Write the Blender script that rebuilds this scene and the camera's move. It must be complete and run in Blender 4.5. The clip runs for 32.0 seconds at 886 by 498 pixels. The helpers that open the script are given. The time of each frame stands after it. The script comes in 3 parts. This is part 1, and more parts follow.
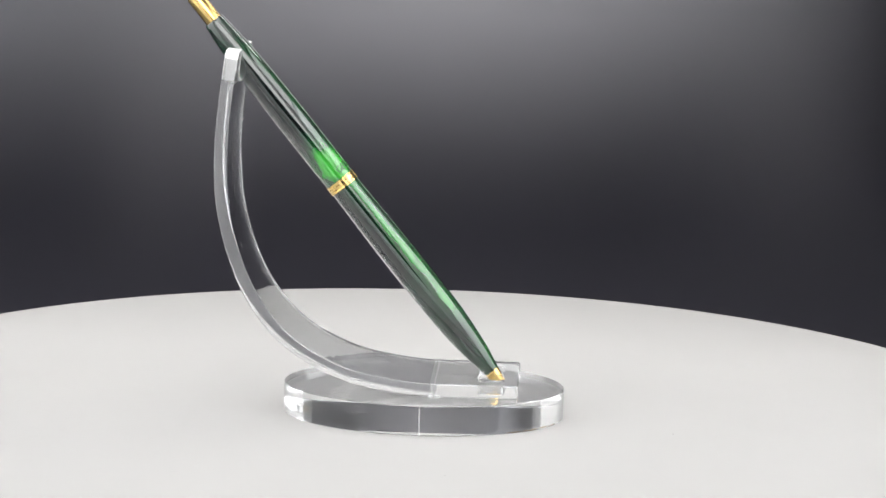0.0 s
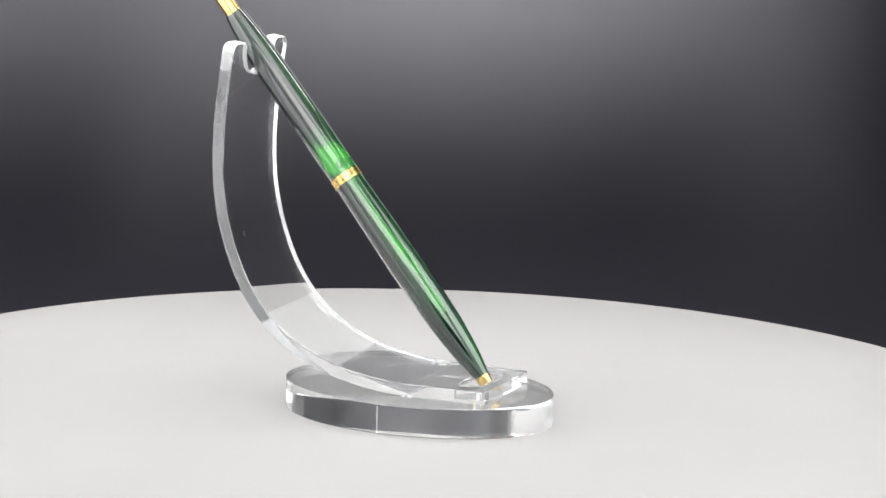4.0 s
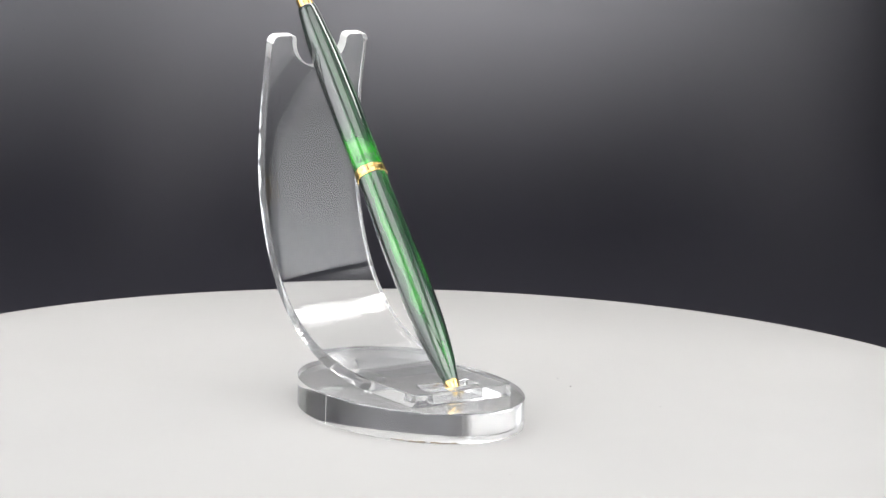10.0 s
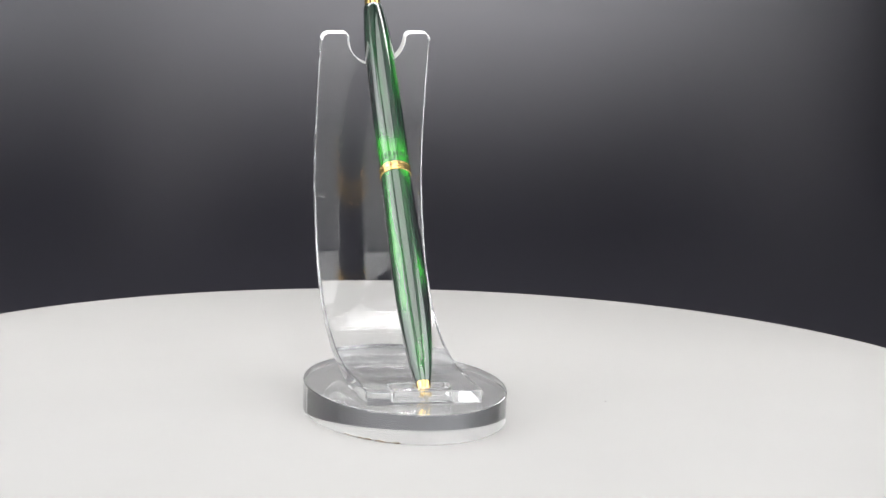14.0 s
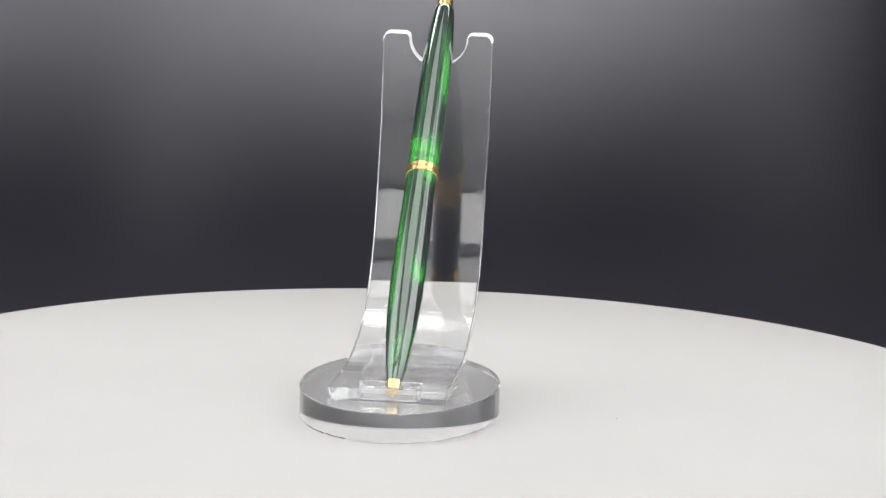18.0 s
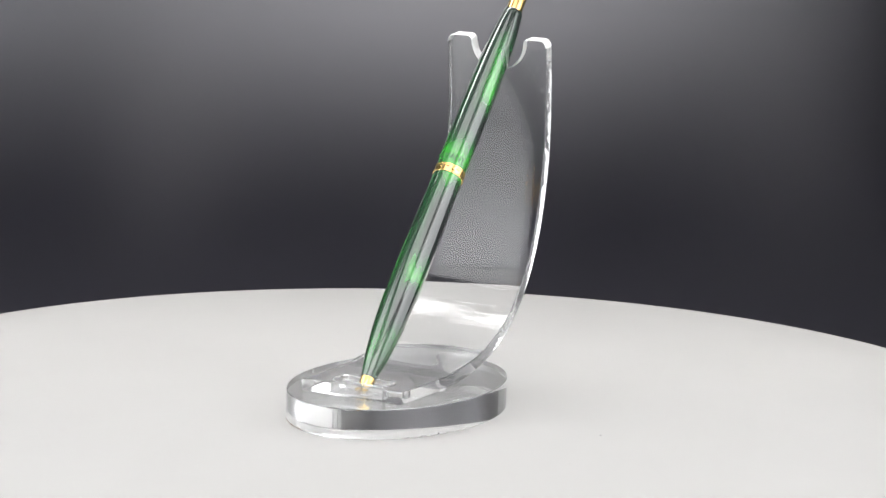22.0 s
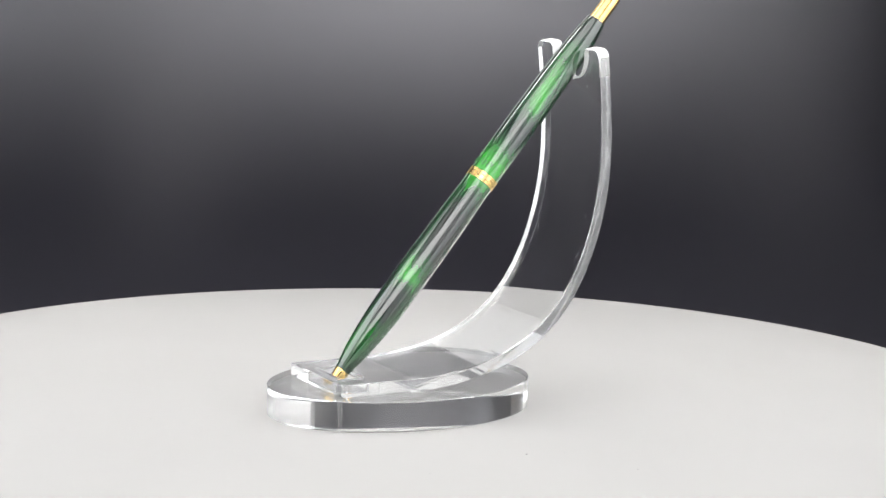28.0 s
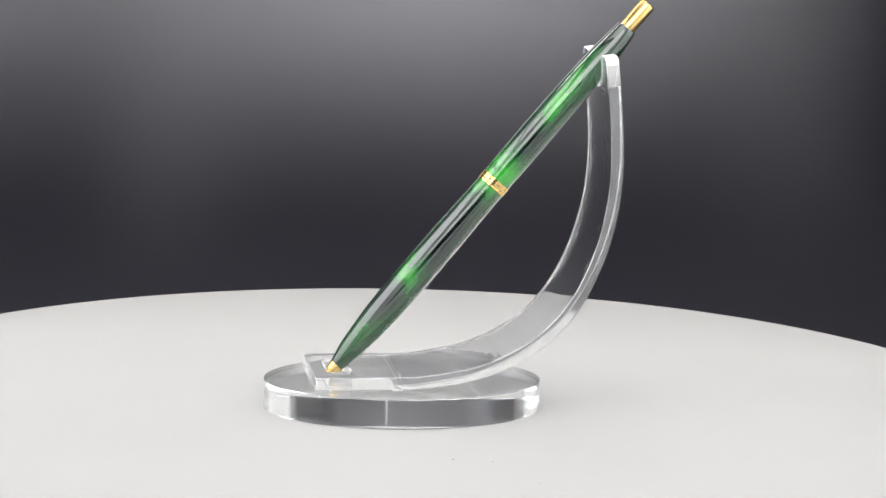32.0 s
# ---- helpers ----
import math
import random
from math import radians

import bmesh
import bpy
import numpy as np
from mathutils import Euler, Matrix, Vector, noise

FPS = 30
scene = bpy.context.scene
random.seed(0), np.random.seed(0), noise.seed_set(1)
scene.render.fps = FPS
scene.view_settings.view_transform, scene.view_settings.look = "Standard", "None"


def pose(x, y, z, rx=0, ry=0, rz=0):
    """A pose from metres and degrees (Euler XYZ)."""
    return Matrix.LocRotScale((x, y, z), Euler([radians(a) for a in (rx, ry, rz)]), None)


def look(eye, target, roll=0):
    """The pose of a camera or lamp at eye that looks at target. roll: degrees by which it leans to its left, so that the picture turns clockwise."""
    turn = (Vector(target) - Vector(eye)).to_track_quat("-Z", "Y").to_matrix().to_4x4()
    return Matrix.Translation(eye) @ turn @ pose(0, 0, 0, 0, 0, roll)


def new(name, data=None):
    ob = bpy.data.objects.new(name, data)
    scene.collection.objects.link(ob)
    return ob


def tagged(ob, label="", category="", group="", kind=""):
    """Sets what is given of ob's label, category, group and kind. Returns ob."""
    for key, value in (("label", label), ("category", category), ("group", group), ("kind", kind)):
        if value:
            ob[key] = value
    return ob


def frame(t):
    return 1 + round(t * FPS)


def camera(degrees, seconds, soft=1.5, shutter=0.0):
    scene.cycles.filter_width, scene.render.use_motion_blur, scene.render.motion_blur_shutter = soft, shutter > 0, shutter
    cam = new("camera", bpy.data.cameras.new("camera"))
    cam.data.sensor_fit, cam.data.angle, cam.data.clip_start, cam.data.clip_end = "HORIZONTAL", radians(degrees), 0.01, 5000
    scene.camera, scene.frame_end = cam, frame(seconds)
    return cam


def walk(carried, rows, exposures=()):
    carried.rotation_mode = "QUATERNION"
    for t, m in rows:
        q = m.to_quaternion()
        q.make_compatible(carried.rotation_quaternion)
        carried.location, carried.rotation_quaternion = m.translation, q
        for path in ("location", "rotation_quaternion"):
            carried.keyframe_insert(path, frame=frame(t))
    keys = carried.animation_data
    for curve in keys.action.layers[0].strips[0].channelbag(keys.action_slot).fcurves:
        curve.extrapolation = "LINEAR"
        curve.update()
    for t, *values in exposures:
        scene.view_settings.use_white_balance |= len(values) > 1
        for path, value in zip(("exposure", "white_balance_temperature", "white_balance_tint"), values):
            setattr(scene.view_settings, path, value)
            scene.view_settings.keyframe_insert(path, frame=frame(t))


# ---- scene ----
# A ballpoint pen on a clear acrylic stand that turns on a white display turntable. 1 unit = 1 m.
EYE = Vector((0.0, -0.735, 0.17384))
AIM = EYE + Vector((0.009142, 0.984844, -0.173199))
cam = camera(18.21, 32.0, soft=1.5)
walk(cam, [(0.0, look(EYE, AIM, 1.535)), (32.0, look(EYE, AIM, 1.535))])
scene.view_settings.exposure = -0.13
# clear acrylic needs long light paths
scene.cycles.max_bounces, scene.cycles.transmission_bounces, scene.cycles.glossy_bounces = 32, 32, 16
scene.cycles.caustics_refractive = scene.cycles.caustics_reflective = True

MM = 0.001
START, SPEED = -3.138, -5.264          # degrees, degrees per second
TABLE_R = 0.17555

# ---- light ----
world = bpy.data.worlds.new("room_air")
scene.world = world
world.use_nodes = True
world.node_tree.nodes["Background"].inputs[0].default_value = (0.9, 0.93, 1.0, 1)
world.node_tree.nodes["Background"].inputs[1].default_value = 0.02


# ---- materials ----
def material(name):
    m = bpy.data.materials.new(name)
    m.use_nodes = True
    t = m.node_tree
    return m, t, t.nodes["Principled BSDF"]


def node(t, kind, **inputs):
    n = t.nodes.new(kind)
    for key, value in inputs.items():
        n.inputs[key.replace("_", " ")].default_value = value
    return n


def ramp(t, source, stops):
    r = t.nodes.new("ShaderNodeValToRGB")
    el = r.color_ramp.elements
    while len(el) < len(stops):
        el.new(0.5)
    for e, (pos, c) in zip(el, stops):
        e.position = pos
        e.color = (*c, 1) if len(c) == 3 else c
    t.links.new(source, r.inputs[0])
    return r


def scaled(t, sx, sy, sz):
    c = t.nodes.new("ShaderNodeTexCoord")
    m = t.nodes.new("ShaderNodeMapping")
    m.inputs["Scale"].default_value = (sx, sy, sz)
    t.links.new(c.outputs["Object"], m.inputs["Vector"])
    return m.outputs["Vector"]


def noise_at(t, vector, scale=1.0, detail=3.0, rough=0.5):
    n = node(t, "ShaderNodeTexNoise", Scale=scale, Detail=detail, Roughness=rough)
    t.links.new(vector, n.inputs["Vector"])
    return n.outputs["Fac"]


def bump(t, bsdf, height, strength, distance):
    b = node(t, "ShaderNodeBump", Strength=strength, Distance=distance)
    t.links.new(height, b.inputs["Height"])
    t.links.new(b.outputs["Normal"], bsdf.inputs["Normal"])


def plain(name, low, high, scale, rough, metal=0.0, grain=0.0, dist=0.0002):
    """A surface that varies between two close colours, with fine relief."""
    m, t, b = material(name)
    v = scaled(t, scale, scale, scale)
    r = ramp(t, noise_at(t, v, 1.0, 4.0), [(0.3, low), (0.7, high)])
    t.links.new(r.outputs[0], b.inputs["Base Color"])
    b.inputs["Roughness"].default_value = rough
    b.inputs["Metallic"].default_value = metal
    if grain:
        bump(t, b, noise_at(t, scaled(t, scale * 12, scale * 12, scale * 12), 1.0, 3.0), grain, dist)
    return m


def acrylic(name, ripple, sx, sy, sz, distance):
    m, t, b = material(name)
    b.inputs["Base Color"].default_value = (0.975, 0.98, 0.985, 1)
    b.inputs["Roughness"].default_value = 0.0
    b.inputs["IOR"].default_value = 1.49
    b.inputs["Transmission Weight"].default_value = 1.0
    if ripple:
        bump(t, b, noise_at(t, scaled(t, sx, sy, sz), 1.0, 2.0), ripple, distance)
    return m


ACRYLIC = acrylic("clear_acrylic", 0, 1, 1, 1, 0)
ACRYLIC_CUT = acrylic("sawn_acrylic_edge", 0.2, 1500, 1500, 12, 0.0001)
ACRYLIC_CUT.node_tree.nodes["Principled BSDF"].inputs["Roughness"].default_value = 0.05
ACRYLIC_EDGE = acrylic("polished_acrylic_edge", 0.08, 120, 2200, 120, 0.00005)
ACRYLIC_EDGE.node_tree.nodes["Principled BSDF"].inputs["Roughness"].default_value = 0.08
ACRYLIC_EDGE.node_tree.nodes["Principled BSDF"].inputs["Transmission Weight"].default_value = 0.93
ACRYLIC_SHEET = acrylic("bent_acrylic", 0, 1, 1, 1, 0)
FROSTED, _t, _b = material("frosted_acrylic_end")
_b.inputs["Base Color"].default_value = (0.96, 0.96, 0.96, 1)
_b.inputs["Roughness"].default_value = 0.45
_b.inputs["Transmission Weight"].default_value = 0.04
bump(_t, _b, noise_at(_t, scaled(_t, 2500, 2500, 2500), 1.0, 3.0), 0.2, 0.0001)
WHITE_PLATE = plain("white_satin_plastic", (0.456, 0.449, 0.439), (0.478, 0.471, 0.460), 12, 0.5, 0, 0.02)
WHITE_PLATE.node_tree.nodes["Principled BSDF"].inputs["Specular IOR Level"].default_value = 0.1
BLACK_PLASTIC = plain("black_plastic", (0.02, 0.02, 0.02), (0.03, 0.03, 0.03), 40, 0.5, 0, 0.1)


def black_vinyl():
    """Dark sheet with a satin skin whose gloss grows towards grazing angles."""
    m, t, b = material("black_vinyl")
    r = ramp(t, noise_at(t, scaled(t, 9, 9, 9), 1.0, 4.0), [(0.3, (0.021, 0.020, 0.029)), (0.7, (0.025, 0.024, 0.034))])
    flat = t.nodes.new("ShaderNodeBsdfDiffuse")
    t.links.new(r.outputs[0], flat.inputs["Color"])
    skin = node(t, "ShaderNodeBsdfAnisotropic", Roughness=0.35, Anisotropy=-0.4, Color=(0.96, 0.955, 1.0, 1))
    skin.distribution = "BECKMANN"
    # the calendered grain runs across the sheet, so highlights are drawn out up and down it
    up = t.nodes.new("ShaderNodeVectorMath")
    up.operation = "CROSS_PRODUCT"
    up.inputs[1].default_value = (1, 0, 0)
    t.links.new(t.nodes.new("ShaderNodeTexCoord").outputs["Normal"], up.inputs[0])
    t.links.new(up.outputs[0], skin.inputs["Tangent"])
    f = node(t, "ShaderNodeFresnel", IOR=2.3)
    mix = t.nodes.new("ShaderNodeMixShader")
    t.links.new(f.outputs[0], mix.inputs[0])
    t.links.new(flat.outputs[0], mix.inputs[1])
    t.links.new(skin.outputs[0], mix.inputs[2])
    t.links.new(mix.outputs[0], t.nodes["Material Output"].inputs[0])
    t.nodes.remove(b)
    return m


BLACK_SHEET = black_vinyl()
DESK = plain("pale_desk", (0.58, 0.57, 0.56), (0.64, 0.63, 0.62), 14, 0.5, 0, 0.1)
BLACK_FABRIC = plain("dark_fabric", (0.06, 0.06, 0.06), (0.09, 0.09, 0.09), 30, 0.9, 0, 0.3)
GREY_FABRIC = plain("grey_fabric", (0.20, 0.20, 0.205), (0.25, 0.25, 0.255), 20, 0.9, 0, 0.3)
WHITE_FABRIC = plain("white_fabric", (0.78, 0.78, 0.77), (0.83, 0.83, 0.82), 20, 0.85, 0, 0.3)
GOLD = plain("polished_gold", (0.88, 0.61, 0.21), (0.94, 0.69, 0.29), 300, 0.14, 1.0, 0.04, 0.00002)
GOLD_DARK = plain("engraved_recess", (0.22, 0.13, 0.04), (0.30, 0.18, 0.06), 500, 0.5, 0.7)
ENGRAVE = plain("engraved_letters", (0.01, 0.09, 0.018), (0.016, 0.13, 0.026), 500, 0.4)
STEEL = plain("ball_point_steel", (0.36, 0.31, 0.25), (0.46, 0.4, 0.33), 500, 0.25, 1.0)
DUST = plain("pale_dust", (0.12, 0.12, 0.125), (0.18, 0.18, 0.185), 800, 0.9)
GREY_DUST = plain("grey_dust", (0.12, 0.12, 0.12), (0.2, 0.2, 0.2), 800, 0.9)
RESIDUE = plain("brown_residue", (0.10, 0.07, 0.04), (0.20, 0.13, 0.07), 600, 0.7)
CHIP = plain("chipped_edge", (0.75, 0.75, 0.76), (0.9, 0.9, 0.9), 900, 0.6)


def glow(name, colour, strength):
    m, t, b = material(name)
    b.inputs["Base Color"].default_value = (0.8, 0.8, 0.8, 1)
    b.inputs["Emission Color"].default_value = (*colour, 1)
    b.inputs["Emission Strength"].default_value = strength
    return m


DIFFUSER = glow("lit_diffuser", (1.0, 0.985, 0.975), 1.55)
REAR_FILL = glow("rear_fill", (1.0, 0.985, 0.975), 10.5)
SIDE_FILL = glow("side_fill", (1.0, 0.985, 0.975), 1.9)
FRONT_BAR = glow("lit_front_bar", (1.0, 0.985, 0.975), 3.4)
# cloth that emits by itself, in place of lamps shining through from outside
CLOTH_GLOW = glow("self_lit_fabric", (0.97, 0.985, 1.0), 0.62)
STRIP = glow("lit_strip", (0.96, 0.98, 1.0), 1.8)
_t = STRIP.node_tree                                  # emission graded by height, dimmer low down to soften its reflections
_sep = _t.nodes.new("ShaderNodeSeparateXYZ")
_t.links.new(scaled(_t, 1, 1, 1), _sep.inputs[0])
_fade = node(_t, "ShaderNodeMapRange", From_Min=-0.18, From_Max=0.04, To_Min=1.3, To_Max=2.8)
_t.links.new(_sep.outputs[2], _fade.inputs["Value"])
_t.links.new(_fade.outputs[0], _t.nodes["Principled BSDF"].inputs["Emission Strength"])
TUBE = glow("lit_tube", (1.0, 0.99, 1.0), 1.6)


# clouds of the marbling: height up the pen and turn round it (mm, degrees), half length, half width (mm), strength
CLOUDS = ((75, -72, 10, 5.0, 0.30), (49, -54, 32, 2.4, 0.27), (29, -47, 20, 2.4, 0.15), (9, -12, 12, 4.0, 0.15), (63, 26, 8, 3.4, 0.16), (66, 70, 7, 6.0, 0.26),
          (95, 62, 13, 3.6, 0.30), (83, 78, 7, 4.0, -0.22), (99, -96, 24, 5.0, -0.24), (40, -104, 34, 4.0, -0.16), (34, 57, 9, 4.6, 0.34), (106, 42, 9, 2.6, 0.14), (90, -68, 18, 3.0, -0.15), (88, -150, 22, 5.0, -0.20),
          (54, -160, 36, 5.0, -0.24), (48, 68, 17, 4.0, -0.34), (24, 57, 9, 3.8, -0.28), (81, -22, 14, 2.6, -0.04), (12, -80, 14, 5.0, -0.14), (92, -35, 20, 3.5, 0.08), (119, 0, 9, 9.0, -0.18), (13, 60, 10, 4.0, 0.10), (100, 0, 14, 2.0, -0.05))


def green_pearl():
    """Marbled green celluloid: dark and bright clouds drawn out along the barrel under a clear gloss."""
    m, t, b = material("green_pearl_celluloid")
    streak = noise_at(t, scaled(t, 420, 420, 48), 1.0, 3.0, 0.5)
    fine = noise_at(t, scaled(t, 1500, 1500, 22), 1.0, 2.0)

    def summed(a, b_, factor):
        n = node(t, "ShaderNodeMath")
        n.operation = "MULTIPLY_ADD"
        n.inputs[1].default_value = factor
        t.links.new(b_, n.inputs[0])
        if isinstance(a, float):
            n.inputs[2].default_value = a
        else:
            t.links.new(a, n.inputs[2])
        return n.outputs[0]

    # uneven cloud edges
    wob = node(t, "ShaderNodeTexNoise", Scale=1.0, Detail=2.0)
    t.links.new(scaled(t, 300, 300, 110), wob.inputs["Vector"])
    shift = t.nodes.new("ShaderNodeVectorMath")
    shift.operation = "MULTIPLY_ADD"
    shift.inputs[1].default_value = (0.0022, 0.0022, 0.007)
    t.links.new(wob.outputs["Color"], shift.inputs[0])
    place = t.nodes.new("ShaderNodeVectorMath")
    place.operation = "SUBTRACT"
    place.inputs[1].default_value = (0.0011, 0.0011, 0.0035)
    t.links.new(scaled(t, 1, 1, 1), shift.inputs[2])
    t.links.new(shift.outputs[0], place.inputs[0])
    total = summed(summed(0.25, streak, 0.30), fine, 0.09)
    for up, turn, length, width, strength in CLOUDS:
        k = Vector((1 / (width * MM), 1 / (width * MM), 1 / (length * MM)))
        c = Vector((4.2 * math.cos(radians(turn)), 4.2 * math.sin(radians(turn)), up)) * MM
        mp = t.nodes.new("ShaderNodeMapping")
        mp.inputs["Scale"].default_value = k
        mp.inputs["Location"].default_value = [-u * v for u, v in zip(c, k)]
        t.links.new(place.outputs[0], mp.inputs["Vector"])
        g = t.nodes.new("ShaderNodeTexGradient")
        g.gradient_type = "SPHERICAL"
        t.links.new(mp.outputs[0], g.inputs[0])
        total = summed(total, g.outputs["Fac"], strength)
    # the joint lies in a bright turn of the pattern
    sep = t.nodes.new("ShaderNodeSeparateXYZ")
    t.links.new(place.outputs[0], sep.inputs[0])
    off = t.nodes.new("ShaderNodeMath")
    off.operation = "SUBTRACT"
    off.inputs[1].default_value = 0.0712
    size = t.nodes.new("ShaderNodeMath")
    size.operation = "ABSOLUTE"
    t.links.new(sep.outputs[2], off.inputs[0])
    t.links.new(off.outputs[0], size.inputs[0])
    zone = node(t, "ShaderNodeMapRange", From_Min=0.0, From_Max=0.0075, To_Min=0.26, To_Max=0.0)
    t.links.new(size.outputs[0], zone.inputs["Value"])
    total = summed(total, zone.outputs[0], 1.0)
    r = ramp(t, total, [(0.27, (0.0006, 0.005, 0.004)), (0.42, (0.002, 0.024, 0.010)), (0.54, (0.005, 0.080, 0.014)), (0.72, (0.026, 0.31, 0.022))])
    t.links.new(r.outputs[0], b.inputs["Base Color"])
    b.inputs["Roughness"].default_value = 0.22
    b.inputs["Specular IOR Level"].default_value = 0.2
    # clear lacquer, glossier towards grazing angles
    gloss = node(t, "ShaderNodeBsdfAnisotropic", Roughness=0.04, Color=(1, 1, 1, 1))
    f = node(t, "ShaderNodeFresnel", IOR=1.66)
    lift = node(t, "ShaderNodeMath")
    lift.operation, lift.use_clamp = "MULTIPLY_ADD", True
    lift.inputs[1].default_value, lift.inputs[2].default_value = 2.5, -0.055
    t.links.new(f.outputs[0], lift.inputs[0])
    mix = t.nodes.new("ShaderNodeMixShader")
    t.links.new(lift.outputs[0], mix.inputs[0])
    t.links.new(b.outputs[0], mix.inputs[1])
    t.links.new(gloss.outputs[0], mix.inputs[2])
    t.links.new(mix.outputs[0], t.nodes["Material Output"].inputs[0])
    return m


GREEN = green_pearl()


# ---- mesh helpers ----
def finish(name, bm, mats, parent=None, label="", sharp=35):
    me = bpy.data.meshes.new(name)
    bmesh.ops.recalc_face_normals(bm, faces=bm.faces)
    for f in bm.faces:
        f.smooth = True
    bm.to_mesh(me)
    bm.free()
    me.set_sharp_from_angle(angle=radians(sharp))
    for m in mats if isinstance(mats, (list, tuple)) else [mats]:
        me.materials.append(m)
    ob = new(name, me)
    ob.parent = parent
    if label:
        ob["label"] = label
    return ob


def part(name, bm, mats, parent, label="", sharp=35):
    return finish(name, bm, mats, parent, label, sharp)


def lathe(rings, seg=96, sx=1.0, sy=1.0):
    """Closed solid of revolution about z from (radius, height) rings; (0, h) ends it in a point."""
    bm = bmesh.new()
    loops = []
    for r, z in rings:
        if r <= 0:
            loops.append([bm.verts.new((0, 0, z))])
        else:
            loops.append([bm.verts.new((r * sx * math.cos(2 * math.pi * k / seg), r * sy * math.sin(2 * math.pi * k / seg), z)) for k in range(seg)])
    for a, b in zip(loops, loops[1:]):
        for k in range(seg):
            q = (k + 1) % seg
            if len(a) == 1:
                bm.faces.new((a[0], b[k], b[q]))
            elif len(b) == 1:
                bm.faces.new((a[k], a[q], b[0]))
            else:
                bm.faces.new((a[k], a[q], b[q], b[k]))
    for loop in (loops[0], loops[-1]):
        if len(loop) > 1:
            bm.faces.new(loop)
    return bm


def box(bm, lo, hi, mat=0):
    vs = [bm.verts.new((x, y, z)) for x in (lo[0], hi[0]) for y in (lo[1], hi[1]) for z in (lo[2], hi[2])]
    for idx in ((0, 1, 3, 2), (4, 6, 7, 5), (0, 4, 5, 1), (2, 3, 7, 6), (0, 2, 6, 4), (1, 5, 7, 3)):
        bm.faces.new([vs[i] for i in idx]).material_index = mat
    return vs


def bevelled_box(lo, hi, r, seg=2):
    bm = bmesh.new()
    box(bm, lo, hi)
    bmesh.ops.bevel(bm, geom=bm.edges[:], offset=r, segments=seg, profile=0.5, affect="EDGES")
    return bm


def fleck(bm, at, across, up, size, thick, rng):
    """A small uneven scrap lying in the plane of the vectors across and up."""
    n = across.cross(up).normalized()
    ring = []
    for k in range(6):
        a = 2 * math.pi * k / 6
        d = size * rng.uniform(0.6, 1.1)
        ring.append(across * math.cos(a) * d + up * math.sin(a) * d)
    low = [bm.verts.new(at + p) for p in ring]
    high = [bm.verts.new(at + p * 0.6 + n * thick) for p in ring]
    bm.faces.new(high)
    bm.faces.new(low[::-1])
    for k in range(6):
        bm.faces.new((low[k], low[(k + 1) % 6], high[(k + 1) % 6], high[k]))


# ---- the setting: desk, black sweep, room ----
def sweep():
    """Black vinyl that lies on the desk behind the turntable and curves up into the backdrop."""
    line = [(-0.25, -0.0600), (0.20, -0.0600)]
    r, y0 = 0.193, 0.222
    line += [(y0 + r * math.sin(a), -0.0600 + r - r * math.cos(a)) for a in np.linspace(0, math.pi / 2, 40)]
    line += [(y0 + r, 0.16), (y0 + r, 0.18), (y0 + r, 0.20)]
    # a sheet 1.5 mm thick: the shown face, then its back
    back = []
    for k, (y, z) in enumerate(line):
        (ya, za), (yb, zb) = line[max(k - 1, 0)], line[min(k + 1, len(line) - 1)]
        n = math.hypot(yb - ya, zb - za)
        back.append((y + 0.0015 * (zb - za) / n, z - 0.0015 * (yb - ya) / n))
    loop = line + back[::-1]
    bm = bmesh.new()
    xs = np.linspace(-0.34, 0.34, 25)
    rows = [[bm.verts.new((x, y, z)) for x in xs] for y, z in loop]
    for a, b in zip(rows, rows[1:] + rows[:1]):
        for k in range(len(xs) - 1):
            bm.faces.new((a[k], a[k + 1], b[k + 1], b[k]))
    m = len(line)
    for e in (0, -1):
        for k in range(m - 1):
            bm.faces.new((rows[k][e], rows[k + 1][e], rows[2 * m - 2 - k][e], rows[2 * m - 1 - k][e]))
    return finish("backdrop", bm, BLACK_SHEET)


DUST_AT = ((-0.148, 0.005), (-0.082, 0.022), (-0.066, -0.005), (-0.103, 0.062), (-0.164, 0.061), (0.068, 0.010), (0.084, 0.017), (0.105, 0.001),
           (0.126, -0.022), (0.066, -0.024), (-0.15, -0.02), (0.02, 0.03))


def backdrop_dust(sheet):
    """Tiny pale motes that cling to the curve of the sheet."""
    rng = random.Random(3)
    r, y0 = 0.193, 0.222
    for x, z in DUST_AT:
        a = math.acos(min(1, max(-1, (r - 0.06 - z) / r)))
        n = Vector((0, -math.sin(a), math.cos(a)))
        bm = bmesh.new()
        fleck(bm, Vector((x, y0 + r * math.sin(a), z)) + n * 0.0016, Vector((1, 0, 0)), n.cross(Vector((1, 0, 0))), rng.uniform(0.2, 0.4) * MM, 0.0001, rng)
        part("dust_mote", bm, DUST, sheet)


SWEEP = sweep()
backdrop_dust(SWEEP)
tagged(SWEEP, "glossy black vinyl backdrop sweeping up behind the turntable", "backdrop", kind="structure")

bm = bevelled_box((-0.55, -0.95, -0.10), (0.55, 0.62, -0.0637), 0.003)
tagged(finish("desk", bm, DESK), "pale desk top under the turntable", "desk", kind="structure")


